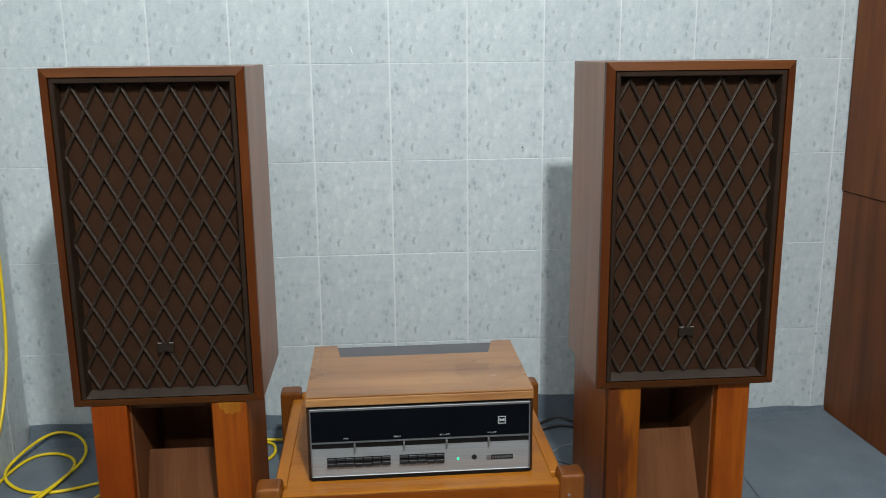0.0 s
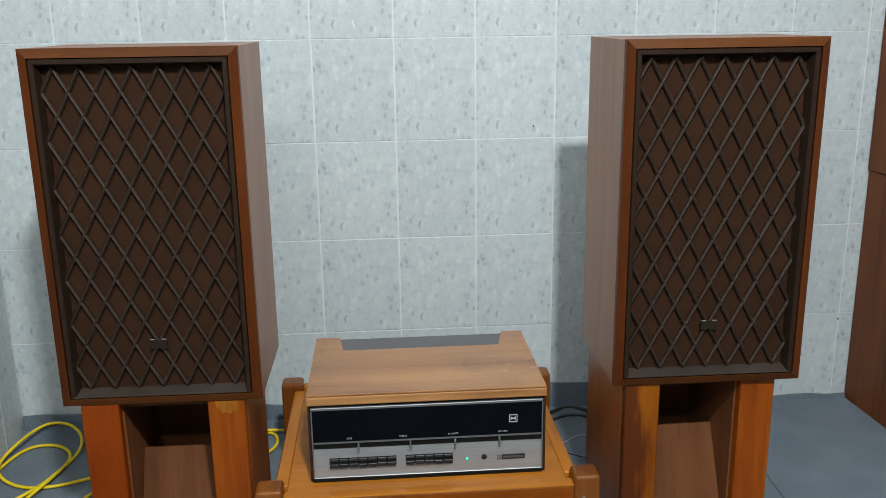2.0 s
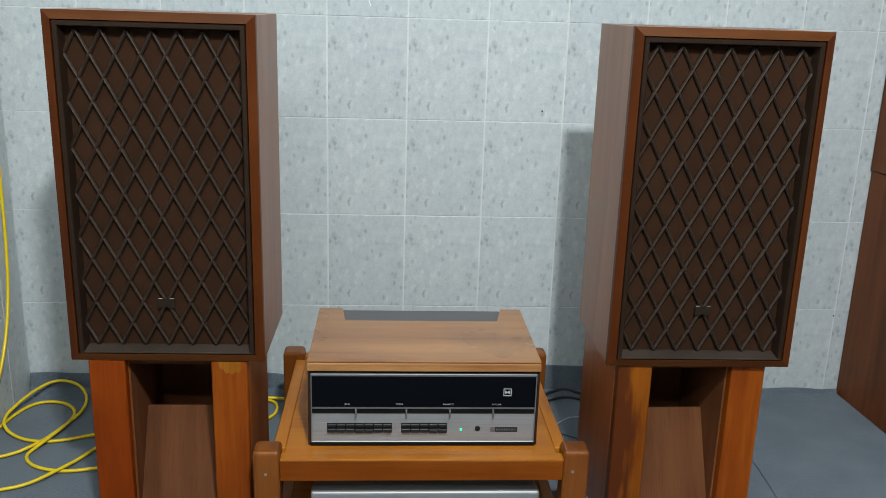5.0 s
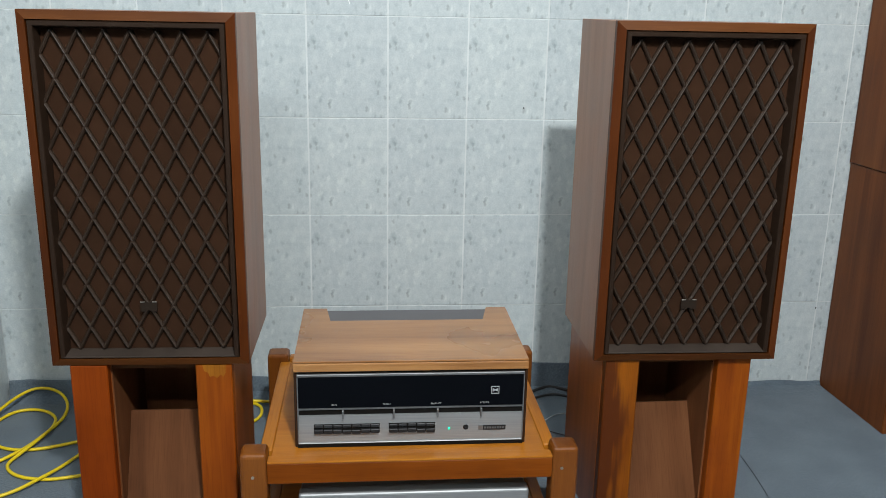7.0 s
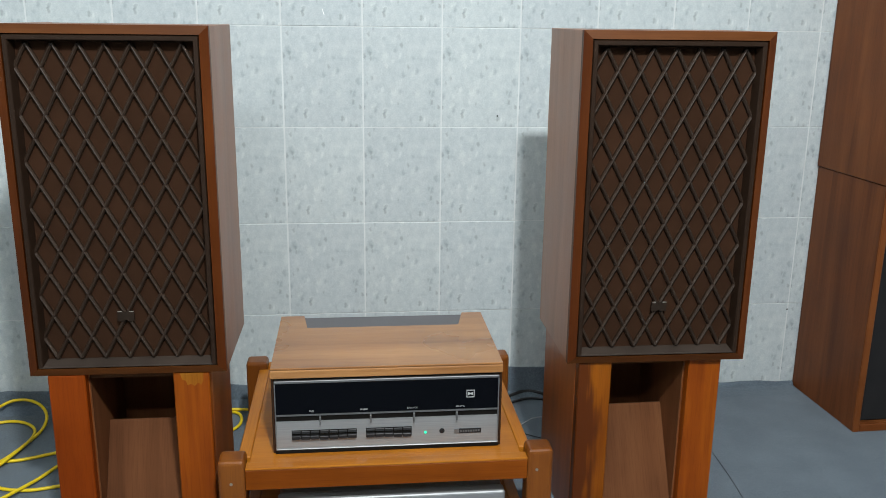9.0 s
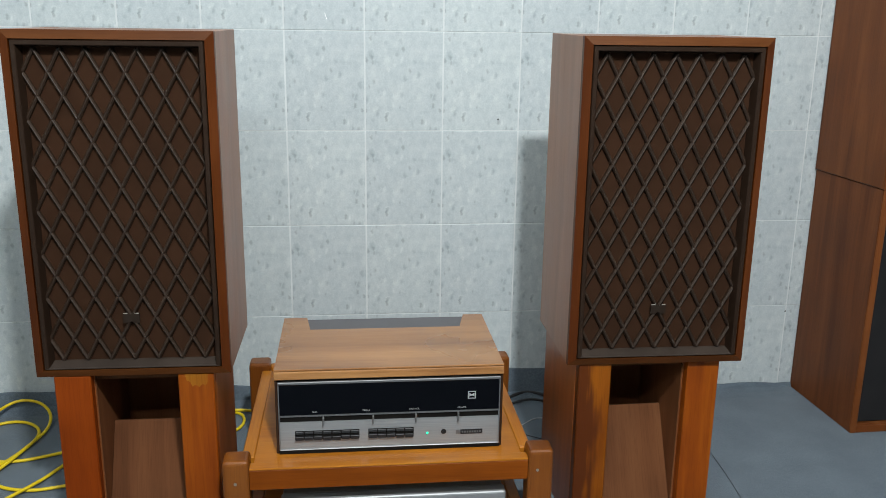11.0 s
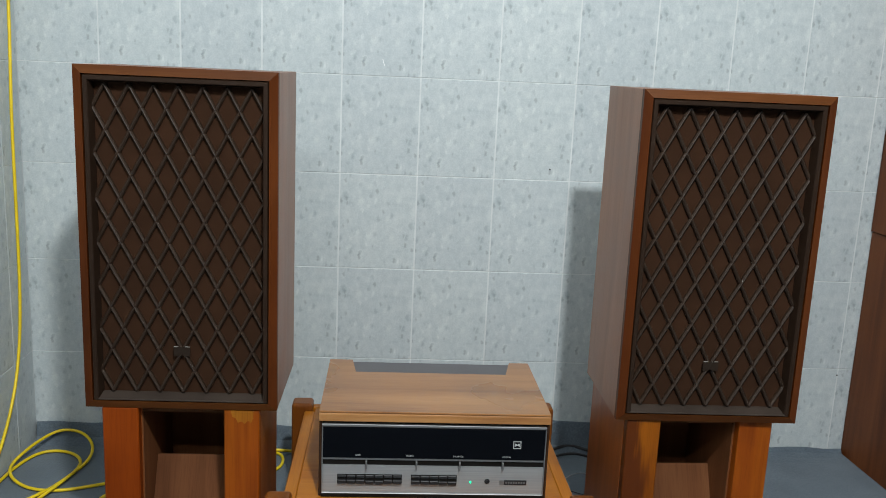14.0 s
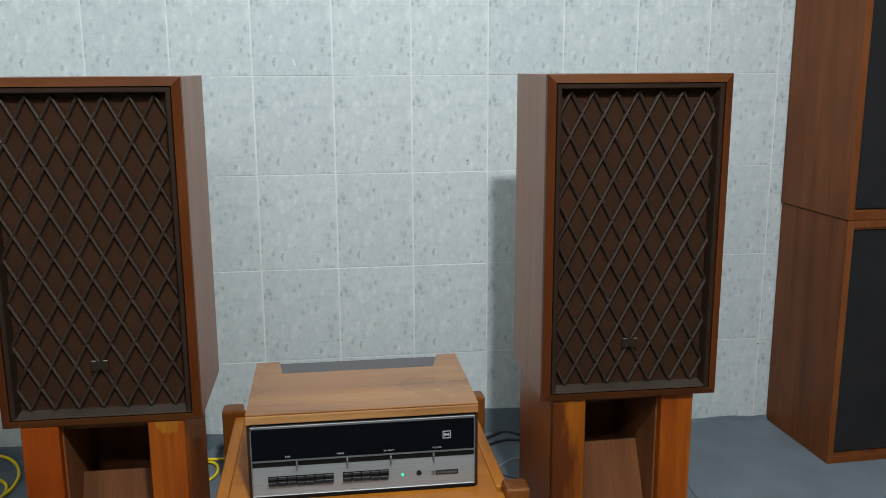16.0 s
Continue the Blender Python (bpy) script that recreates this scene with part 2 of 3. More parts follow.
# browner than the teak, to put the opening's shade into the colour
INNER = wood("inner_board", (0.120, 0.043, 0.016), (0.165, 0.062, 0.024), (0.21, 0.085, 0.034), "z", 0.6, shine=0.1)
PATCH = wood("worn_teak", (0.24, 0.075, 0.005), (0.3, 0.108, 0.008), (0.4, 0.165, 0.015), "z", 0.5)
# one rack teak: lit tone for level boards, shaded tones for posts and front rail
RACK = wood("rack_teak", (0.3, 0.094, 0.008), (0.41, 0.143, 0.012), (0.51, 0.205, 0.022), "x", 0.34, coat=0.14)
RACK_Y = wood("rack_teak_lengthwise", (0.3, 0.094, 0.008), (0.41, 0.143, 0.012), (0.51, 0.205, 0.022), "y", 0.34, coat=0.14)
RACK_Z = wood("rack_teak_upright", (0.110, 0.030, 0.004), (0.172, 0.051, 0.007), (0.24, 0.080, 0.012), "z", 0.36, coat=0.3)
RAIL = wood("shaded_rail_teak", (0.135, 0.030, 0.002), (0.195, 0.046, 0.0035), (0.27, 0.070, 0.006), "x", 0.4, coat=0.04, shine=0.1)
LID = wood("amplifier_walnut", (0.19, 0.072, 0.018), (0.33, 0.148, 0.045), (0.43, 0.215, 0.074), "x", 0.30, coat=0.5, shine=0.4)
CABINET = wood("mahogany_cabinet", (0.092, 0.025, 0.006), (0.150, 0.046, 0.012), (0.21, 0.073, 0.021), "z", 0.42)
LIPPING = wood("mahogany_lipping", (0.098, 0.026, 0.006), (0.150, 0.044, 0.010), (0.20, 0.066, 0.018), "z", 0.42)
GRILLE = plain("brown_lacquer", (0.0215, 0.0118, 0.0072), 0.42, spread=0.1)
GRILLE.node_tree.nodes["Principled BSDF"].inputs["Specular IOR Level"].default_value = 0.14
DUSTY = plain("dusty_lacquer", (0.039, 0.0285, 0.0225), 0.6, spread=0.2)
DUSTY.node_tree.nodes["Principled BSDF"].inputs["Specular IOR Level"].default_value = 0.15
BAR = plain("brown_lattice", (0.0270, 0.0152, 0.0088), 0.46, spread=0.15)
BAR.node_tree.nodes["Principled BSDF"].inputs["Specular IOR Level"].default_value = 0.4
CLOTH = cloth_material("brown_cloth", (0.0265, 0.0116, 0.0058), (0.040, 0.0180, 0.0092))
BLACK_CLOTH = cloth_material("black_cloth", (0.012, 0.012, 0.013), (0.024, 0.024, 0.025))
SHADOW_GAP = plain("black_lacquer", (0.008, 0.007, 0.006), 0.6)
SHADOW_GAP.node_tree.nodes["Principled BSDF"].inputs["Specular IOR Level"].default_value = 0.1
BADGE = plain("bronze_badge", (0.022, 0.015, 0.011), 0.7)
BADGE.node_tree.nodes["Principled BSDF"].inputs["Specular IOR Level"].default_value = 0.05
BLACK_GLASS = plain("black_glass", (0.0025, 0.003, 0.0045), 0.16, spread=0.05)
BLACK_GLASS.node_tree.nodes["Principled BSDF"].inputs["Specular IOR Level"].default_value = 0.08
SILVER = brushed("brushed_aluminium", (0.36, 0.372, 0.378), 0.48)
CHEEK = wood("dark_cheek", (0.022, 0.010, 0.005), (0.034, 0.015, 0.007), (0.046, 0.021, 0.010), "y", 0.45)
CHROME = plain("bright_chrome", (0.24, 0.243, 0.245), 0.42, 0.75, spread=0.04)
BUTTON = plain("black_button", (0.012, 0.012, 0.013), 0.35)
KEY_CAP = plain("grey_key_cap", (0.020, 0.021, 0.022), 0.32)
PRINT = plain("white_print", (0.42, 0.43, 0.43), 0.6)
PRINT_WHITE = plain("white_fleck", (0.80, 0.81, 0.80), 0.6)
DIM_PRINT = plain("worn_print", (0.10, 0.10, 0.10), 0.6)
GREY_METAL = plain("grey_metal", (0.125, 0.121, 0.128), 0.55, 0.2, grain=0.2, spread=0.08)
DARK_METAL = plain("dark_metal", (0.03, 0.031, 0.033), 0.5, 0.3)
STEEL = plain("zinc_screw", (0.40, 0.37, 0.33), 0.45, 0.7)
YELLOW = plain("yellow_rubber", (0.80, 0.58, 0.010), 0.42, spread=0.1)
BLACK_RUBBER = plain("black_rubber", (0.015, 0.015, 0.016), 0.5)
GREY_WIRE = plain("grey_wire", (0.35, 0.36, 0.37), 0.45)
LED = emitter("green_led", (0.02, 0.75, 0.35), 1.2)


# ---- building blocks ----
def box(bm, x0, x1, y0, y1, z0, z1, bevel=0.0, segments=1):
    made = bmesh.ops.create_cube(bm, size=1.0)["verts"]
    for v in made:
        v.co = Vector(((x0 + x1) / 2 + v.co.x * (x1 - x0), (y0 + y1) / 2 + v.co.y * (y1 - y0), (z0 + z1) / 2 + v.co.z * (z1 - z0)))
    if bevel:
        edges = list({e for v in made for e in v.link_edges})
        bmesh.ops.bevel(bm, geom=edges, offset=bevel, segments=segments, profile=0.5, affect="EDGES")
    return bm


def a_box(*sizes, **more):
    return box(bmesh.new(), *sizes, **more)


def prism(bm, profile, axis, lo, hi):
    """A solid of the given outline (pairs), drawn out along an axis."""
    def place(p, q):
        a, b = p
        return {"x": (q, a, b), "y": (a, q, b), "z": (a, b, q)}[axis]
    near = [bm.verts.new(place(p, lo)) for p in profile]
    far = [bm.verts.new(place(p, hi)) for p in profile]
    bm.faces.new(near)
    bm.faces.new(far[::-1])
    for i in range(len(profile)):
        j = (i + 1) % len(profile)
        bm.faces.new((near[j], near[i], far[i], far[j]))
    bmesh.ops.recalc_face_normals(bm, faces=bm.faces)
    return bm


def disc(bm, x, y0, y1, z, r, n=16):
    return prism(bm, [(x + r * math.cos(2 * math.pi * i / n), z + r * math.sin(2 * math.pi * i / n)) for i in range(n)], "y", y0, y1)


def mesh_of(bm, name, material, smooth=False):
    me = bpy.data.meshes.new(name)
    bm.to_mesh(me)
    bm.free()
    me.materials.append(material)
    if smooth:
        for f in me.polygons:
            f.use_smooth = True
    return me


def part(name, bm, material, parent, label="", smooth=False):
    ob = new(name, mesh_of(bm, name, material, smooth))
    ob.parent = parent
    return tagged(ob, label)


def thing(name, m, label, category, group="", kind=""):
    ob = new(name)
    ob.empty_display_size = 0.05
    ob.matrix_world = m
    return tagged(ob, label, category, group, kind)


def structure(name, bm, material, label, category):
    ob = new(name, mesh_of(bm, name, material))
    return tagged(ob, label, category, kind="structure")


def lettering(text, size, x, y, z, material, parent):
    """Printed word on a front panel, as a thin mesh."""
    font = bpy.data.curves.new("lettering", "FONT")
    font.body, font.size, font.align_x, font.align_y, font.extrude = text, size, "CENTER", "CENTER", 0.0002
    tmp = new("lettering", font)
    me = bpy.data.meshes.new_from_object(tmp.evaluated_get(bpy.context.evaluated_depsgraph_get()))
    bpy.data.objects.remove(tmp)
    me.transform(Matrix.Translation((x, y, z)) @ Euler((math.pi / 2, 0, 0)).to_matrix().to_4x4())
    me.materials.clear()
    me.materials.append(material)
    ob = new("lettering", me)
    ob.parent = parent
    return ob


def cable(name, points, radius, material, label, category="cable"):
    curve = bpy.data.curves.new(name, "CURVE")
    curve.dimensions, curve.bevel_depth, curve.bevel_resolution, curve.resolution_u = "3D", radius, 3, 10
    sp = curve.splines.new("NURBS")
    sp.points.add(len(points) - 1)
    for q, p in zip(sp.points, points):
        q.co = (*p, 1)
    sp.use_endpoint_u, sp.order_u = True, 4
    curve.materials.append(material)
    return tagged(new(name, curve), label, category)


# ---- the room ----
X_LEFT, X_RIGHT, Y_FRONT, TOP = -0.997, 2.40, -4.20, 2.75
structure("floor", a_box(X_LEFT - 0.1, X_RIGHT + 0.1, Y_FRONT - 0.1, 0.1, -0.10, 0.0), CARPET, "grey-blue carpeted floor of the listening room", "floor")
wall_back = structure("wall_back", a_box(X_LEFT - 0.1, X_RIGHT, 0.0012, 0.10, 0.0, TOP), GROUT, "wall of pale grey stone-patterned tiles with white joints", "wall")
wall_left = structure("wall_left", a_box(X_LEFT - 0.1, X_LEFT - 0.0012, Y_FRONT, 0.0012, 0.0, TOP), GROUT, "side wall of pale grey stone-patterned tiles", "wall")
# unseen walls and ceiling, added to close the room and throw light back
structure("wall_right", a_box(X_RIGHT, X_RIGHT + 0.1, Y_FRONT, 0.10, 0.0, TOP), WARM, "unseen beige side wall that closes the room", "wall")
structure("wall_front", a_box(X_LEFT - 0.1, X_RIGHT + 0.1, Y_FRONT - 0.1, Y_FRONT, 0.0, TOP), WARM, "unseen beige wall opposite the shelf, closing the room", "wall")
structure("ceiling", a_box(X_LEFT - 0.1, X_RIGHT + 0.1, Y_FRONT - 0.1, 0.1, TOP, TOP + 0.1), PAINT, "unseen white ceiling that closes the room", "ceiling")


# ---- loudspeakers ----
def loudspeaker(m):
    w, h, d = 0.357, 0.633, 0.266
    ob = thing("loudspeaker", m, "walnut loudspeaker with brown diamond lattice grille, standing on a wooden stand", "loudspeaker", "pair of lattice loudspeakers")
    x1 = w / 2
    # the box, a shell that is open at the front
    t = 0.016
    part("side_panel", a_box(-x1, -x1 + t, 0.0128, d, 0, h, bevel=0.0008), WALNUT, ob)
    part("side_panel", a_box(x1 - t, x1, 0.0128, d, 0, h, bevel=0.0008), WALNUT, ob)
    part("top_panel", a_box(-x1 + t, x1 - t, 0.0128, d, h - t, h - 0.0005), WALNUT_X, ob)
    part("bottom_panel", a_box(-x1 + t, x1 - t, 0.0128, d, 0.0005, t), WALNUT_X, ob)
    part("back_panel", a_box(-x1 + t, x1 - t, d - 0.015, d - 0.002, t, h - t), SHADOW_GAP, ob)
    # the mitred wooden rim is chamfered back from the grille to the sides
    r, low, deep = 0.0155, 0.0140, 0.006
    for side in range(4):
        bm = bmesh.new()
        out = [(-x1, 0), (x1, 0), (x1, h), (-x1, h)]
        inn = [(-x1 + r, low), (x1 - r, low), (x1 - r, h - r), (-x1 + r, h - r)]
        a, b = side, (side + 1) % 4
        o = [out[a], out[b], inn[b], inn[a]]
        front = [bm.verts.new((o[0][0], 0.0, o[0][1])), bm.verts.new((o[1][0], 0.0, o[1][1])), bm.verts.new((o[2][0], -deep, o[2][1])), bm.verts.new((o[3][0], -deep, o[3][1]))]
        back = [bm.verts.new((p[0], 0.0125, p[1])) for p in o]
        bm.faces.new(front)
        bm.faces.new(back[::-1])
        for i in range(4):
            j = (i + 1) % 4
            bm.faces.new((front[i], back[i], back[j], front[j]))
        bmesh.ops.recalc_face_normals(bm, faces=bm.faces)
        part("rim", bm, RIM_X if side in (0, 2) else RIM, ob)
    # grille: a moulded frame, cloth, lattice bars and a badge
    grille = part("grille_cloth", a_box(-x1 + 0.020, x1 - 0.020, 0.0195, 0.024, 0.018, h - 0.018), CLOTH, ob, "brown woven grille cloth")
    def ring(inset, low, high, y):
        """The four corners of the moulding at one depth."""
        return [(-x1 + inset, y, low), (x1 - inset, y, low), (x1 - inset, y, h - high), (-x1 + inset, y, h - high)]
    rings = [ring(0.0172, 0.0155, 0.0172, 0.020), ring(0.0172, 0.0155, 0.0172, -0.003), ring(0.0186, 0.0168, 0.0186, -0.0055), ring(0.0250, 0.0182, 0.0250, -0.0055),
             ring(0.0264, 0.0192, 0.0264, -0.0040), ring(0.0295, 0.0262, 0.0290, 0.0170), ring(0.0295, 0.0262, 0.0290, 0.0205)]
    for side in range(4):
        bm = bmesh.new()
        pairs = [(bm.verts.new(c[side]), bm.verts.new(c[(side + 1) % 4])) for c in rings]
        for p, q in zip(pairs, pairs[1:]):
            bm.faces.new((p[0], p[1], q[1], q[0]))
        bmesh.ops.recalc_face_normals(bm, faces=bm.faces)
        part("grille_frame", bm, DUSTY if side == 0 else GRILLE, ob)
    lw, lh, n = 0.3035, 0.5720, 7
    px, pz = lw / n, lh / n
    z0 = 0.0295
    for lean in (1, -1):
        # bars x = c + lean * (px / pz) * z
        for k in range(-n, n):
            c = -lw / 2 + px / 2 + k * px if lean > 0 else lw / 2 - px / 2 - k * px
            s = lean * px / pz
            half = lw / 2 + 0.004
            za = max(0.0, min(((-half - c) / s), ((half - c) / s)))
            zb = min(lh, max(((-half - c) / s), ((half - c) / s)))
            if zb - za < 0.01:
                continue
            a, b = Vector((c + s * za, 0, z0 + za)), Vector((c + s * zb, 0, z0 + zb))
            bm = bmesh.new()
            along = (b - a).normalized()
            across = along.cross(Vector((0, 1, 0)))
            section = [(-0.0035, 0.0194), (-0.0035, 0.0136), (-0.0031, 0.0127), (-0.0009, 0.0101), (0.0, 0.0097), (0.0009, 0.0101), (0.0031, 0.0127), (0.0035, 0.0136), (0.0035, 0.0194)]
            ends = [[bm.verts.new(e + across * u + Vector((0, y - (0.0004 if lean > 0 else 0.0), 0))) for u, y in section] for e in (a, b)]
            for i in range(len(section) - 1):
                bm.faces.new((ends[0][i], ends[0][i + 1], ends[1][i + 1], ends[1][i]))
            bm.faces.new(ends[0])
            bm.faces.new(ends[1][::-1])
            bmesh.ops.recalc_face_normals(bm, faces=bm.faces)
            part("lattice_bar", bm, BAR, grille)
    bm = bmesh.new()
    bz, bx = 0.111, 0.0
    prism(bm, [(bx - 0.015, bz - 0.0095), (bx - 0.005, bz - 0.0095), (bx, bz - 0.0065), (bx + 0.005, bz - 0.0095), (bx + 0.015, bz - 0.0095),
               (bx + 0.015, bz + 0.0095), (bx + 0.005, bz + 0.0095), (bx, bz + 0.0065), (bx - 0.005, bz + 0.0095), (bx - 0.015, bz + 0.0095)], "y", 0.0074, 0.0104)
    badge = part("badge", bm, BADGE, ob, "small dark bow-tie metal badge")
    for xa in (-0.0148, 0.0062):
        part("bright_edge", a_box(xa, xa + 0.0086, 0.0068, 0.0085, bz + 0.0082, bz + 0.0098, bevel=0.0004), STEEL, badge)
    return ob


SPK_Z = 0.3735
left_speaker = loudspeaker(pose(-0.4515, -0.678, SPK_Z, 0, 0, -0.55))
right_speaker = copy_thing(left_speaker, pose(0.5590, -0.693, SPK_Z, 0, 0, -0.5))


# ---- stands under the loudspeakers ----
def speaker_stand(m):
    w, d, h, p = 0.294, 0.262, SPK_Z, 0.067
    ob = thing("speaker_stand", m, "orange teak loudspeaker stand, open in front with a slanted inner panel", "stand", "pair of loudspeaker stands")
    x1 = w / 2
    for s in (-1, 1):
        a, b = sorted((s * x1, s * (x1 - p)))
        part("front_post", a_box(a, b, 0, 0.022, 0, h - 0.001, bevel=0.002), TEAK, ob)
        part("side_wall", a_box(a, b, 0.0225, d, 0, h - 0.001, bevel=0.001), TEAK_SIDE, ob)
    # added linings, and brown back and top boards, keep the opening dim
    for s in (-1, 1):
        a, b = sorted((s * (x1 - p), s * (x1 - p - 0.0025)))
        part("inner_board", a_box(a, b, 0.024, d - 0.0185, 0, h - 0.0205), INNER, ob, "added matt brown lining that shades the opening")
    part("back_board", a_box(-x1 + p, x1 - p, d - 0.018, d - 0.001, 0, h - 0.001), PANEL, ob)
    part("top_board", a_box(-x1 + p, x1 - p, 0.03, d - 0.018, h - 0.02, h - 0.002), PANEL, ob)
    bm = prism(bmesh.new(), [(0.012, 0.0), (0.030, 0.0), (0.140, 0.216), (0.122, 0.223)], "x", -x1 + p + 0.003, x1 - p - 0.003)
    part("slanted_panel", bm, PANEL, ob, "matt brown slanted panel")
    return ob


left_stand = speaker_stand(pose(-0.4535, -0.676, 0))
right_stand = copy_thing(left_stand, pose(0.551, -0.687, 0) @ Matrix.Translation((-0.147, 0, 0)) @ pose(0, 0, 0, 0, 0, 1.6) @ Matrix.Translation((0.149, 0, 0)))
streaked = [o for o in right_stand.children if o.name.startswith("front_post")][0]
streaked.data = streaked.data.copy()
streaked.data.materials[0] = STREAKED
red_post = [o for o in left_stand.children if o.name.startswith("front_post")][0]
red_post.data = red_post.data.copy()
red_post.data.materials[0] = RED_TEAK
tagged(streaked, "post with dark heartwood and yellow sapwood streaks")
part("worn_patch", prism(bmesh.new(), [(0.093, 0.371), (0.136, 0.371), (0.135, 0.354), (0.131, 0.346), (0.126, 0.351), (0.119, 0.344), (0.113, 0.349), (0.106, 0.346), (0.103, 0.355), (0.096, 0.358)], "y", -0.0003, 0.001), PATCH, left_stand, "pale patch where the stain has worn off")


# ---- rack ----
def hifi_rack():
    x0, x1, y0, y1, p = -0.289, 0.346, -0.757, -0.225, 0.050
    ob = thing("hifi_rack", pose(0, 0, 0), "low teak rack with round-edged posts, carrying the amplifier", "rack")
    for xa in (x0, x1 - p):
        for ya in (y0, y1 - p):
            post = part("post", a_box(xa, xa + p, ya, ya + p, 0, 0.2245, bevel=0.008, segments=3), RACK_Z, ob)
            if ya == y0:
                part("screw", disc(bmesh.new(), xa + (0.024 if xa == x0 else 0.018), ya - 0.0012, ya + 0.003, 0.179 if xa == x0 else 0.183, 0.0030), STEEL, post, "small zinc screw head")
    for z in (0.163, 0.0):
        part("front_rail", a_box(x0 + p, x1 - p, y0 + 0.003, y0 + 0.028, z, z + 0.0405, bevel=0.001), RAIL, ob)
        # added strip in the shelf's bright tone: the lit, varnished top of the rail
        part("rail_cap", a_box(x0 + p, x1 - p, y0 + 0.0022, y0 + 0.0283, z + 0.0407, z + 0.0450, bevel=0.0016, segments=2), RACK, ob, "top edge of the rail in a lit tone")
        part("back_rail", a_box(x0 + p, x1 - p, y1 - 0.028, y1 - 0.003, z, z + 0.045, bevel=0.002), RACK, ob)
        for xa in (x0 + 0.031, x1 - 0.060):
            part("side_rail", a_box(xa, xa + 0.025, y0 + p, y1 - p, z, z + 0.045, bevel=0.002), RACK_Y, ob)
        part("shelf", a_box(x0 + 0.0565, x1 - 0.0605, y0 + 0.0285, y1 - 0.0285, z + 0.022, z + 0.0435), RACK, ob)
    return ob


hifi_rack()


# ---- amplifier ----
def amplifier():
    x0, x1, y0, y1, z0, z1 = -0.191, 0.252, -0.700, -0.400, 0.2068, 0.383
    ob = thing("amplifier", pose(0, 0, 0), "walnut-cased vintage amplifier with black and silver front, on the rack", "amplifier")
    t = 0.0050
    for xa in (x0, x1 - t):
        part("side_panel", a_box(xa, xa + t, y0 + 0.004, y1, z0, z1 - 0.0222, bevel=0.0015), CHEEK, ob)
    # lid with a notch at the back
    n0, n1, ny = -0.131, 0.192, -0.478
    bm = prism(bmesh.new(), [(x0, y0 + 0.002), (x1, y0 + 0.002), (x1, y1), (n1 + 0.017, y1), (n1, ny), (n0, ny), (n0 - 0.010, y1), (x0, y1)], "z", z1 - 0.003, z1)
    top_edge = [e for e in bm.edges if all(v.co.y < y0 + 0.0025 and v.co.z > z1 - 0.001 for v in e.verts)]
    bmesh.ops.bevel(bm, geom=top_edge, offset=0.0018, segments=3, profile=0.5, affect="EDGES")
    part("lid", bm, LID, ob)
    bm = prism(bmesh.new(), [(x0, y0), (x1, y0), (x1, y1), (n1 + 0.017, y1), (n1, ny), (n0, ny), (n0 - 0.010, y1), (x0, y1)], "z", z1 - 0.021, z1 - 0.0042)
    front = [e for e in bm.edges if all(v.co.y < y0 + 0.0005 for v in e.verts) and abs(e.verts[0].co.z - e.verts[1].co.z) < 1e-5]
    bmesh.ops.bevel(bm, geom=front, offset=0.0025, segments=3, profile=0.5, affect="EDGES")
    part("lid_frame", bm, LID, ob)
    part("vent_plate", prism(bmesh.new(), [(n0 + 0.0003, ny + 0.0003), (n1 - 0.0003, ny + 0.0003), (n1 + 0.0160, y1 - 0.003), (n0 - 0.0090, y1 - 0.003)], "z", z1 - 0.010, z1 - 0.004), GREY_METAL, ob, "grey metal vent plate")
    part("chassis", a_box(x0 + t, x1 - t, y0 + 0.012, y1 - 0.004, z0 + 0.004, z1 - 0.030), DARK_METAL, ob)
    # front panel
    fx0, fx1, fz0, fz1, fy = -0.1855, 0.2465, 0.2115, 0.3565, y0 + 0.002
    part("bezel", box(box(box(a_box(fx0, fx1, fy, fy + 0.012, fz1 - 0.0055, fz1, bevel=0.001), fx0, fx1, fy, fy + 0.012, fz0 + 0.0018, fz0 + 0.0042, bevel=0.001),
                          fx0, fx0 + 0.0020, fy, fy + 0.012, fz0 + 0.0042, fz1 - 0.0055), fx1 - 0.0020, fx1, fy, fy + 0.012, fz0 + 0.0042, fz1 - 0.0055), CHROME, ob, "polished aluminium bezel")
    ix0, ix1 = fx0 + 0.0020, fx1 - 0.0020
    part("bottom_lip", a_box(x0 + t, x1 - t, y0 + 0.0015, y0 + 0.014, z0, fz0 + 0.0010), SHADOW_GAP, ob)
    part("glass_panel", a_box(ix0, ix1, fy + 0.0030, fy + 0.011, 0.2870, fz1 - 0.0055), BLACK_GLASS, ob, "black glass panel")
    part("trim_line", a_box(ix0, ix1, fy + 0.0015, fy + 0.010, 0.2838, 0.2868), CHROME, ob)
    part("slider_slot", a_box(ix0, ix1, fy + 0.0055, fy + 0.011, 0.2722, 0.2838), SHADOW_GAP, ob)
    part("control_panel", a_box(ix0, ix1, fy + 0.0030, fy + 0.011, fz0 + 0.0042, 0.2720), SILVER, ob, "brushed aluminium control panel")
    for x, word, off in ((-0.1000, "BASS", -0.0165), (-0.0034, "TREBLE", -0.0135), (0.0805, "BALANCE", -0.0035), (0.1640, "VOLUME", 0.0065)):
        part("slider", a_box(x - 0.0016, x + 0.0016, fy - 0.0045, fy + 0.006, 0.2665, 0.2830, bevel=0.0006), CHROME, ob)
        lettering(word, 0.0046, x + off, fy + 0.0027, 0.2928, PRINT, ob)
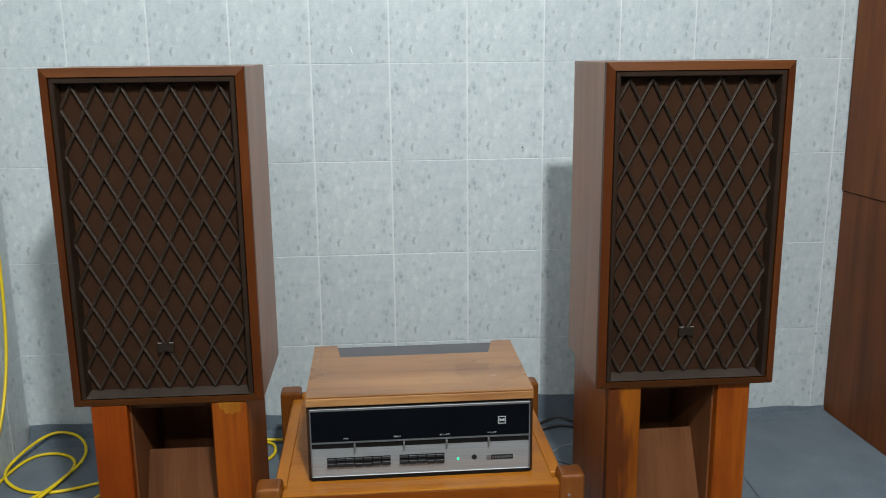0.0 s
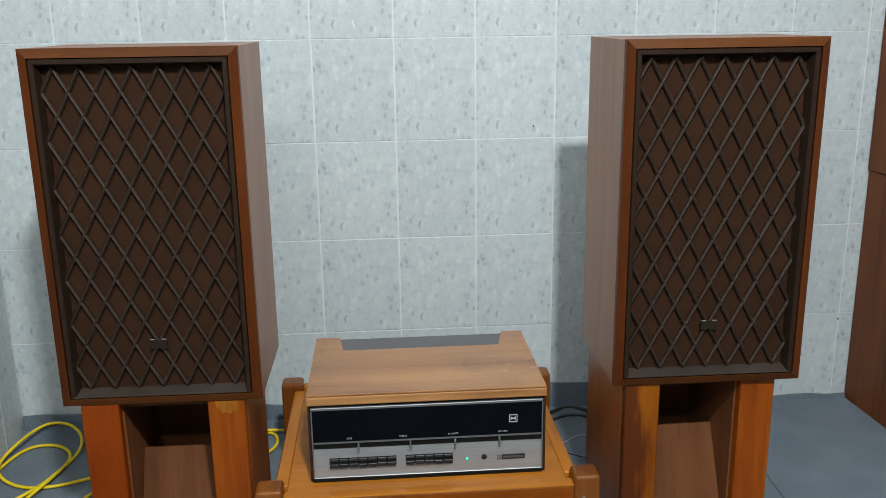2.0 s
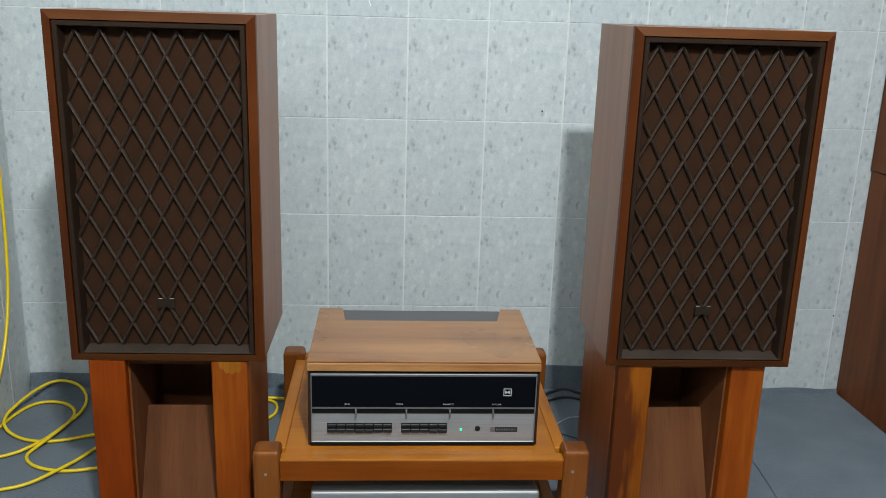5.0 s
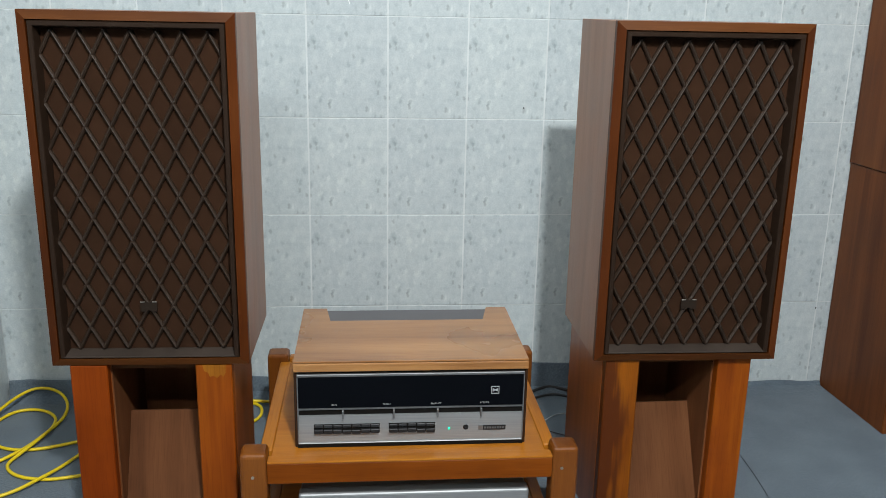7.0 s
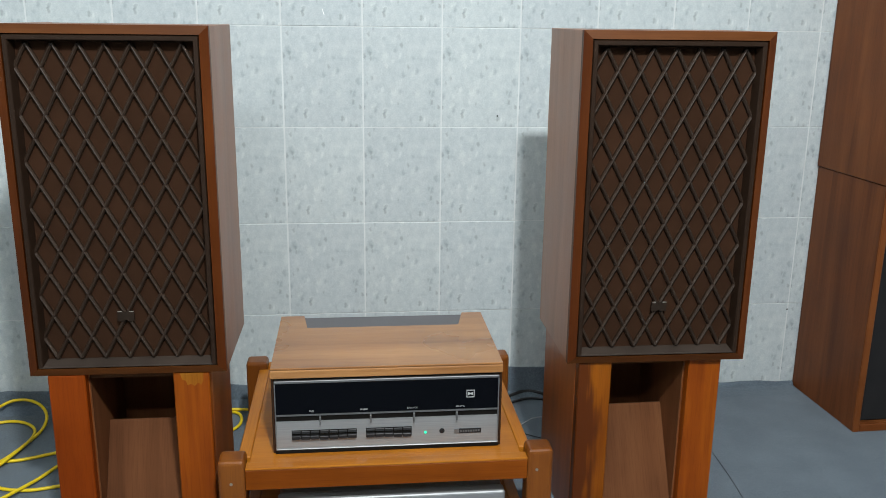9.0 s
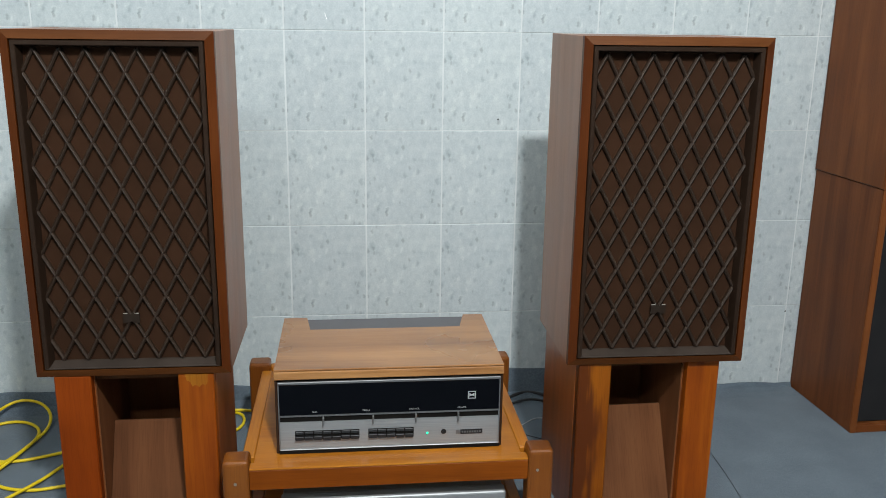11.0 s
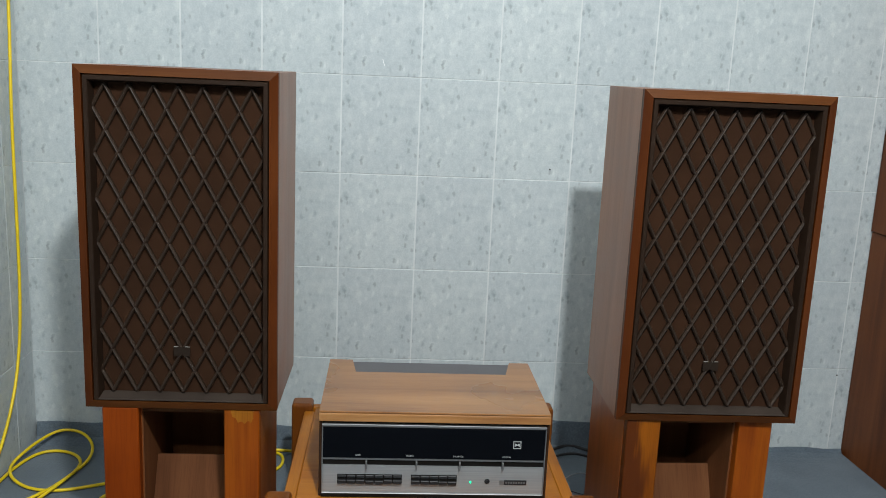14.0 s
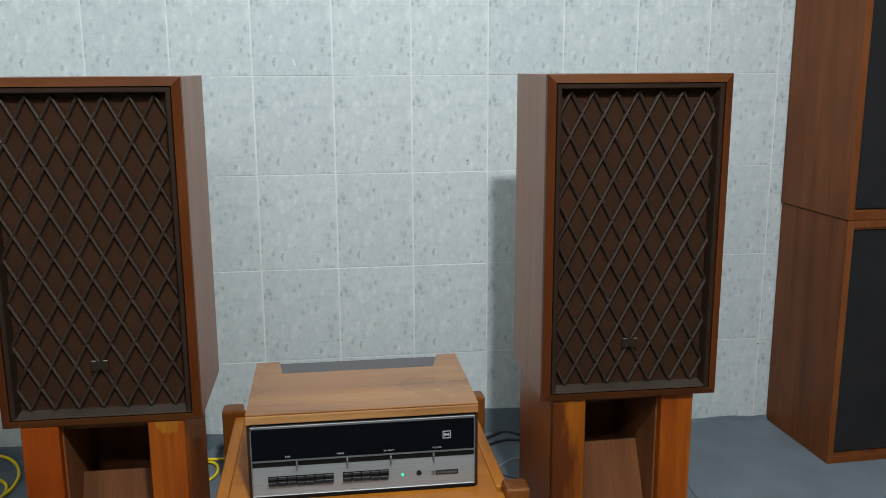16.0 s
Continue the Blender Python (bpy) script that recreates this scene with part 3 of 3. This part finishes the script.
    # two rows of push keys
    for xa, xb, count in ((-0.155, -0.0305, 7), (-0.0130, 0.0760, 5)):
        part("key_slot", a_box(xa, xb, fy + 0.0018, fy + 0.004, 0.2355, 0.2535), SHADOW_GAP, ob)
        step = (xb - xa) / count
        for i in range(count):
            low = 0.0025 if i in (3, 4) else 0.0
            part("push_key", a_box(xa + i * step + 0.0006, xa + (i + 1) * step - 0.0006, fy - 0.0045 + low, fy + 0.003, 0.2362 - low, 0.2440 - low, bevel=0.0008), BUTTON, ob)
            part("key_cap", a_box(xa + i * step + 0.0010, xa + (i + 1) * step - 0.0010, fy - 0.0005, fy + 0.003, 0.2472, 0.2525, bevel=0.0007), KEY_CAP, ob)
    part("power_lamp", disc(bmesh.new(), 0.1030, fy + 0.0008, fy + 0.004, 0.2400, 0.0022), LED, ob, "small glowing green lamp")
    part("headphone_jack", disc(disc(bmesh.new(), 0.1355, fy + 0.0014, fy + 0.004, 0.2420, 0.0052), 0.1355, fy + 0.0004, fy + 0.0016, 0.2420, 0.0030), BUTTON, ob)
    plate = part("name_plate", a_box(0.1690, 0.2130, fy + 0.0016, fy + 0.004, 0.2355, 0.2450), BUTTON, ob, "black name plate")
    part("emblem_square", a_box(0.1600, 0.1685, fy + 0.0016, fy + 0.004, 0.2355, 0.2450), CHROME, ob)
    for i in range(8):
        part("lettering_bar", a_box(0.1715 + i * 0.0050, 0.1747 + i * 0.0050, fy + 0.0012, fy + 0.002, 0.2382, 0.2422), DIM_PRINT, plate)
    # emblem on the glass
    ex, ez, r = 0.1905, 0.3185, 0.0078
    em = box(box(box(a_box(ex - r, ex + r, fy + 0.0024, fy + 0.0032, ez + r - 0.0014, ez + r), ex - r, ex + r, fy + 0.0024, fy + 0.0032, ez - r, ez - r + 0.0014),
                 ex - r, ex - r + 0.0014, fy + 0.0024, fy + 0.0032, ez - r + 0.0014, ez + r - 0.0014), ex + r - 0.0014, ex + r, fy + 0.0024, fy + 0.0032, ez - r + 0.0014, ez + r - 0.0014)
    prism(em, [(ex - 0.005, ez - 0.0035), (ex, ez - 0.0010), (ex + 0.005, ez - 0.0035), (ex + 0.005, ez + 0.0035), (ex, ez + 0.0010), (ex - 0.005, ez + 0.0035)], "y", fy + 0.0024, fy + 0.0032)
    part("emblem", em, PRINT, ob, "white square emblem with bow-tie")
    return ob


amplifier()


# ---- silver unit on the lower shelf ----
def silver_unit():
    # which sort of hi-fi unit it is remains unknown
    ob = thing("tape_deck", pose(0, 0, 0), "flat silver hi-fi unit standing on the lower rack shelf", "hi-fi unit")
    x0, x1, y0, z0, z1 = -0.185, 0.259, -0.729, 0.0395, 0.1240
    part("front_panel", a_box(x0, x1, y0, y0 + 0.030, z0 + 0.006, z1, bevel=0.005, segments=3), SILVER, ob, "bright silver front with rounded edges", smooth=False)
    part("body", a_box(x0 + 0.003, x1 - 0.003, y0 + 0.030, y0 + 0.33, z0 + 0.006, z1 - 0.002, bevel=0.002), SILVER, ob)
    for xa in (x0 + 0.03, x1 - 0.06):
        part("foot", a_box(xa, xa + 0.03, y0 + 0.04, y0 + 0.07, z0 - 0.0005, z0 + 0.006), BLACK_RUBBER, ob)
        part("foot", a_box(xa, xa + 0.03, y0 + 0.26, y0 + 0.29, z0 - 0.0005, z0 + 0.006), BLACK_RUBBER, ob)


silver_unit()


# ---- two large cabinets, one upon the other ----
def big_cabinet(m, label):
    w, d, h, r = 0.46, 0.302, 0.645, 0.020
    ob = thing("large_loudspeaker", m, label, "loudspeaker", "stack of large loudspeakers")
    part("side_panel", a_box(0, 0.02, 0, d, 0, h, bevel=0.002), CABINET, ob)
    part("side_panel", a_box(w - 0.02, w, 0, d, 0, h, bevel=0.002), CABINET, ob)
    part("top_panel", a_box(0.02, w - 0.02, 0.001, d, h - 0.024, h - 0.001), CABINET, ob)
    part("bottom_panel", a_box(0.02, w - 0.02, 0.001, d, 0.001, 0.024), CABINET, ob)
    part("back_panel", a_box(0.02, w - 0.02, d - 0.018, d - 0.001, 0.024, h - 0.024), SHADOW_GAP, ob)
    part("grille", a_box(0.021, w - 0.021, 0.008, 0.022, 0.025, h - 0.025, bevel=0.003), BLACK_CLOTH, ob, "black cloth grille")
    # thin lipping round the front edge
    for xa in (0.0, w - 0.017):
        part("edge_lipping", a_box(xa, xa + 0.017, -0.0045, -0.0002, 0.0, h, bevel=0.0015), LIPPING, ob, "lighter mahogany edge lipping")
    for za in (0.0, h - 0.020):
        part("edge_lipping", a_box(0.0172, w - 0.0172, -0.0040, 0.0006, za, za + 0.020, bevel=0.0015), LIPPING, ob, "lighter mahogany edge lipping")
    return ob


big_cabinet(pose(1.246, -0.306, 0, 0, 0, 1.6), "large mahogany loudspeaker with black grille, standing on the carpet")
big_cabinet(pose(1.2425, -0.3075, 0.6454, 0, 0, 1.8), "large mahogany loudspeaker with black grille, stacked on another")


# ---- cables and the turned-up carpet ----
cable("yellow_cable", [(-0.985, -0.045, 2.2), (-0.985, -0.050, 1.6), (-0.985, -0.061, 1.14), (-0.985, -0.071, 1.0), (-0.985, -0.082, 0.88), (-0.985, -0.083, 0.686), (-0.985, -0.084, 0.471),
                       (-0.985, -0.100, 0.310), (-0.985, -0.152, 0.180), (-0.985, -0.245, 0.080), (-0.985, -0.326, 0.030), (-0.984, -0.37, 0.012), (-0.987, -0.31, 0.007), (-0.986, -0.226, 0.006), (-0.978, -0.16, 0.006), (-0.960, -0.103, 0.006),
                       (-0.931, -0.083, 0.006), (-0.885, -0.085, 0.006), (-0.838, -0.125, 0.006), (-0.825, -0.178, 0.006), (-0.829, -0.247, 0.014), (-0.840, -0.312, 0.018), (-0.862, -0.340, 0.007),
                       (-0.870, -0.372, 0.006), (-0.846, -0.408, 0.006), (-0.811, -0.430, 0.006), (-0.763, -0.441, 0.006), (-0.727, -0.437, 0.006), (-0.687, -0.425, 0.006), (-0.60, -0.40, 0.006)],
      0.0039, YELLOW, "yellow rubber cable hanging down the tiled corner, coiled on carpet")
cable("yellow_cable", [(-0.62, -0.21, 0.006), (-0.745, -0.265, 0.006), (-0.790, -0.290, 0.006), (-0.851, -0.306, 0.006), (-0.912, -0.292, 0.006), (-0.962, -0.256, 0.014), (-0.984, -0.210, 0.018),
                       (-0.985, -0.161, 0.020), (-0.968, -0.095, 0.030), (-0.943, -0.040, 0.036), (-0.913, -0.006 - 0.024, 0.044), (-0.866, -0.018 - 0.010, 0.036), (-0.828, -0.068, 0.024), (-0.814, -0.113, 0.014),
                       (-0.818, -0.160, 0.006), (-0.833, -0.215, 0.006), (-0.849, -0.283, 0.007), (-0.863, -0.338, 0.016), (-0.896, -0.363, 0.006), (-0.935, -0.380, 0.006), (-0.985, -0.40, 0.006)],
      0.0039, YELLOW, "yellow rubber cable lying in a large loop on carpet")
cable("yellow_cable", [(-0.97, -0.54, 0.006), (-0.865, -0.520, 0.006), (-0.814, -0.502, 0.006), (-0.768, -0.455, 0.017), (-0.740, -0.389, 0.007), (-0.720, -0.324, 0.006), (-0.68, -0.24, 0.006)],
      0.0039, YELLOW, "yellow rubber cable running across the carpet")
cable("yellow_cable", [(-0.44, -0.06, 0.006), (-0.385, -0.062, 0.006), (-0.350, -0.070, 0.006), (-0.330, -0.092, 0.006), (-0.324, -0.130, 0.006), (-0.330, -0.165, 0.006), (-0.350, -0.190, 0.006), (-0.42, -0.23, 0.006)],
      0.0039, YELLOW, "yellow rubber cable bent in a bow behind the rack")
cable("yellow_cable", [(-0.40, -0.085, 0.016), (-0.352, -0.072, 0.017), (-0.325, -0.068, 0.008), (-0.29, -0.066, 0.006)], 0.0039, YELLOW, "short end of yellow cable lying on carpet")
cable("black_cable", [(0.25, -0.16, 0.007), (0.36, -0.070, 0.012), (0.425, -0.024, 0.016), (0.455, -0.018, 0.016), (0.490, -0.035, 0.014), (0.60, -0.12, 0.007)], 0.0042, BLACK_RUBBER, "black mains cable lying behind the rack")
cable("black_cable", [(0.25, -0.18, 0.006), (0.36, -0.095, 0.006), (0.425, -0.052, 0.006), (0.460, -0.046, 0.006), (0.490, -0.060, 0.006), (0.60, -0.15, 0.006)], 0.0034, BLACK_RUBBER, "thin black cable lying on the carpet behind the rack")
cable("grey_wire", [(0.33, -0.26, 0.004), (0.385, -0.225, 0.010), (0.412, -0.205, 0.014), (0.430, -0.187, 0.014), (0.455, -0.174, 0.010), (0.52, -0.17, 0.004)], 0.0013, GREY_WIRE, "thin pale grey wire lying beside the rack")
cable("grey_wire", [(0.36, -0.22, 0.002), (0.400, -0.255, 0.002), (0.425, -0.282, 0.002), (0.50, -0.31, 0.002)], 0.0011, BLACK_RUBBER, "thin dark wire lying beside the rack")
cable("grey_wire", [(0.845, -0.25, 0.002), (0.838, -0.38, 0.002), (0.833, -0.459, 0.002), (0.828, -0.547, 0.002), (0.80, -0.75, 0.002)], 0.0005, DARK_METAL, "thin dark wire lying on the carpet beside the stand")
strip = bmesh.new()
xs = [-0.990 + i * 0.0505 for i in range(45)]
rows = []
for i, x in enumerate(xs):
    hgt = 0.056 + 0.030 * max(0.0, min(1.0, (x + 0.20) / 0.6)) - 0.068 * max(0.0, min(1.0, (x - 0.50) / 0.25)) + 0.003 * math.sin(i * 1.7)
    lean = 0.004 + 0.003 * math.sin(i * 0.9 + 1)
    rows.append([strip.verts.new((x, yy, zz)) for yy, zz in ((-0.085, -0.0010), (-0.045, 0.0025), (-0.022, min(0.018, hgt * 0.4)), (-0.012 - lean, hgt), (-0.008 - lean, hgt + 0.001), (-0.004, hgt - 0.004), (-0.003, 0.0))])
for p, q in zip(rows, rows[1:]):
    for i in range(6):
        strip.faces.new((p[i], p[i + 1], q[i + 1], q[i]))
bmesh.ops.recalc_face_normals(strip, faces=strip.faces)
structure("trim", strip, CARPET, "edge of the grey carpet turned up against the tiled wall", "carpet edge")

# small marks on the tiles: a fleck of white paint and two nail holes
part("paint_fleck", prism(bmesh.new(), [(-0.0990, 1.043), (-0.0970, 1.042), (-0.0925, 1.028), (-0.0940, 1.026)], "y", -0.0016, -0.0004), PRINT_WHITE, wall_back, "small fleck of white paint")
for hx, hz in ((0.346, 0.7795), (1.198, 0.232)):
    part("nail_hole", disc(bmesh.new(), hx, -0.0012, -0.0004, hz, 0.0022, 8), BLACK_RUBBER, wall_back, "small dark nail hole")

# ---- the tiles of the two walls ----
def tile_piece(half):
    """A tile with eased edges, the level ones more than the upright ones."""
    bm = a_box(-half, half, 0.0, 0.007, -0.1242, 0.1242)
    front = [e for e in bm.edges if all(v.co.y < 0.001 for v in e.verts)]
    bmesh.ops.bevel(bm, geom=[e for e in front if abs(e.verts[0].co.z - e.verts[1].co.z) < 0.01], offset=0.0012, segments=2, profile=0.5, affect="EDGES")
    return mesh_of(bm, "tile", TILE)


tile_mesh, cut_mesh = tile_piece(0.0979), tile_piece(0.0540)
jit = random.Random(4)
for row in range(11):
    for col in range(17):
        t = new("tile", tile_mesh)
        t.parent = wall_back
        t.matrix_local = pose(-0.9 + 0.2 * col, jit.uniform(-0.0004, 0.0004), 0.125 + 0.25 * row, jit.uniform(-0.12, 0.12), 0, jit.uniform(-0.12, 0.12))
    for col in range(13):
        t = new("tile", tile_mesh)
        t.parent = wall_left
        t.matrix_local = pose(X_LEFT + jit.uniform(-0.0004, 0.0004), -0.216 - 0.2 * col, 0.125 + 0.25 * row, 0, jit.uniform(-0.1, 0.1), 90)
    t = new("tile", cut_mesh)
    t.parent = wall_left
    t.matrix_local = pose(X_LEFT, -0.060, 0.125 + 0.25 * row, 0, 0, 90)
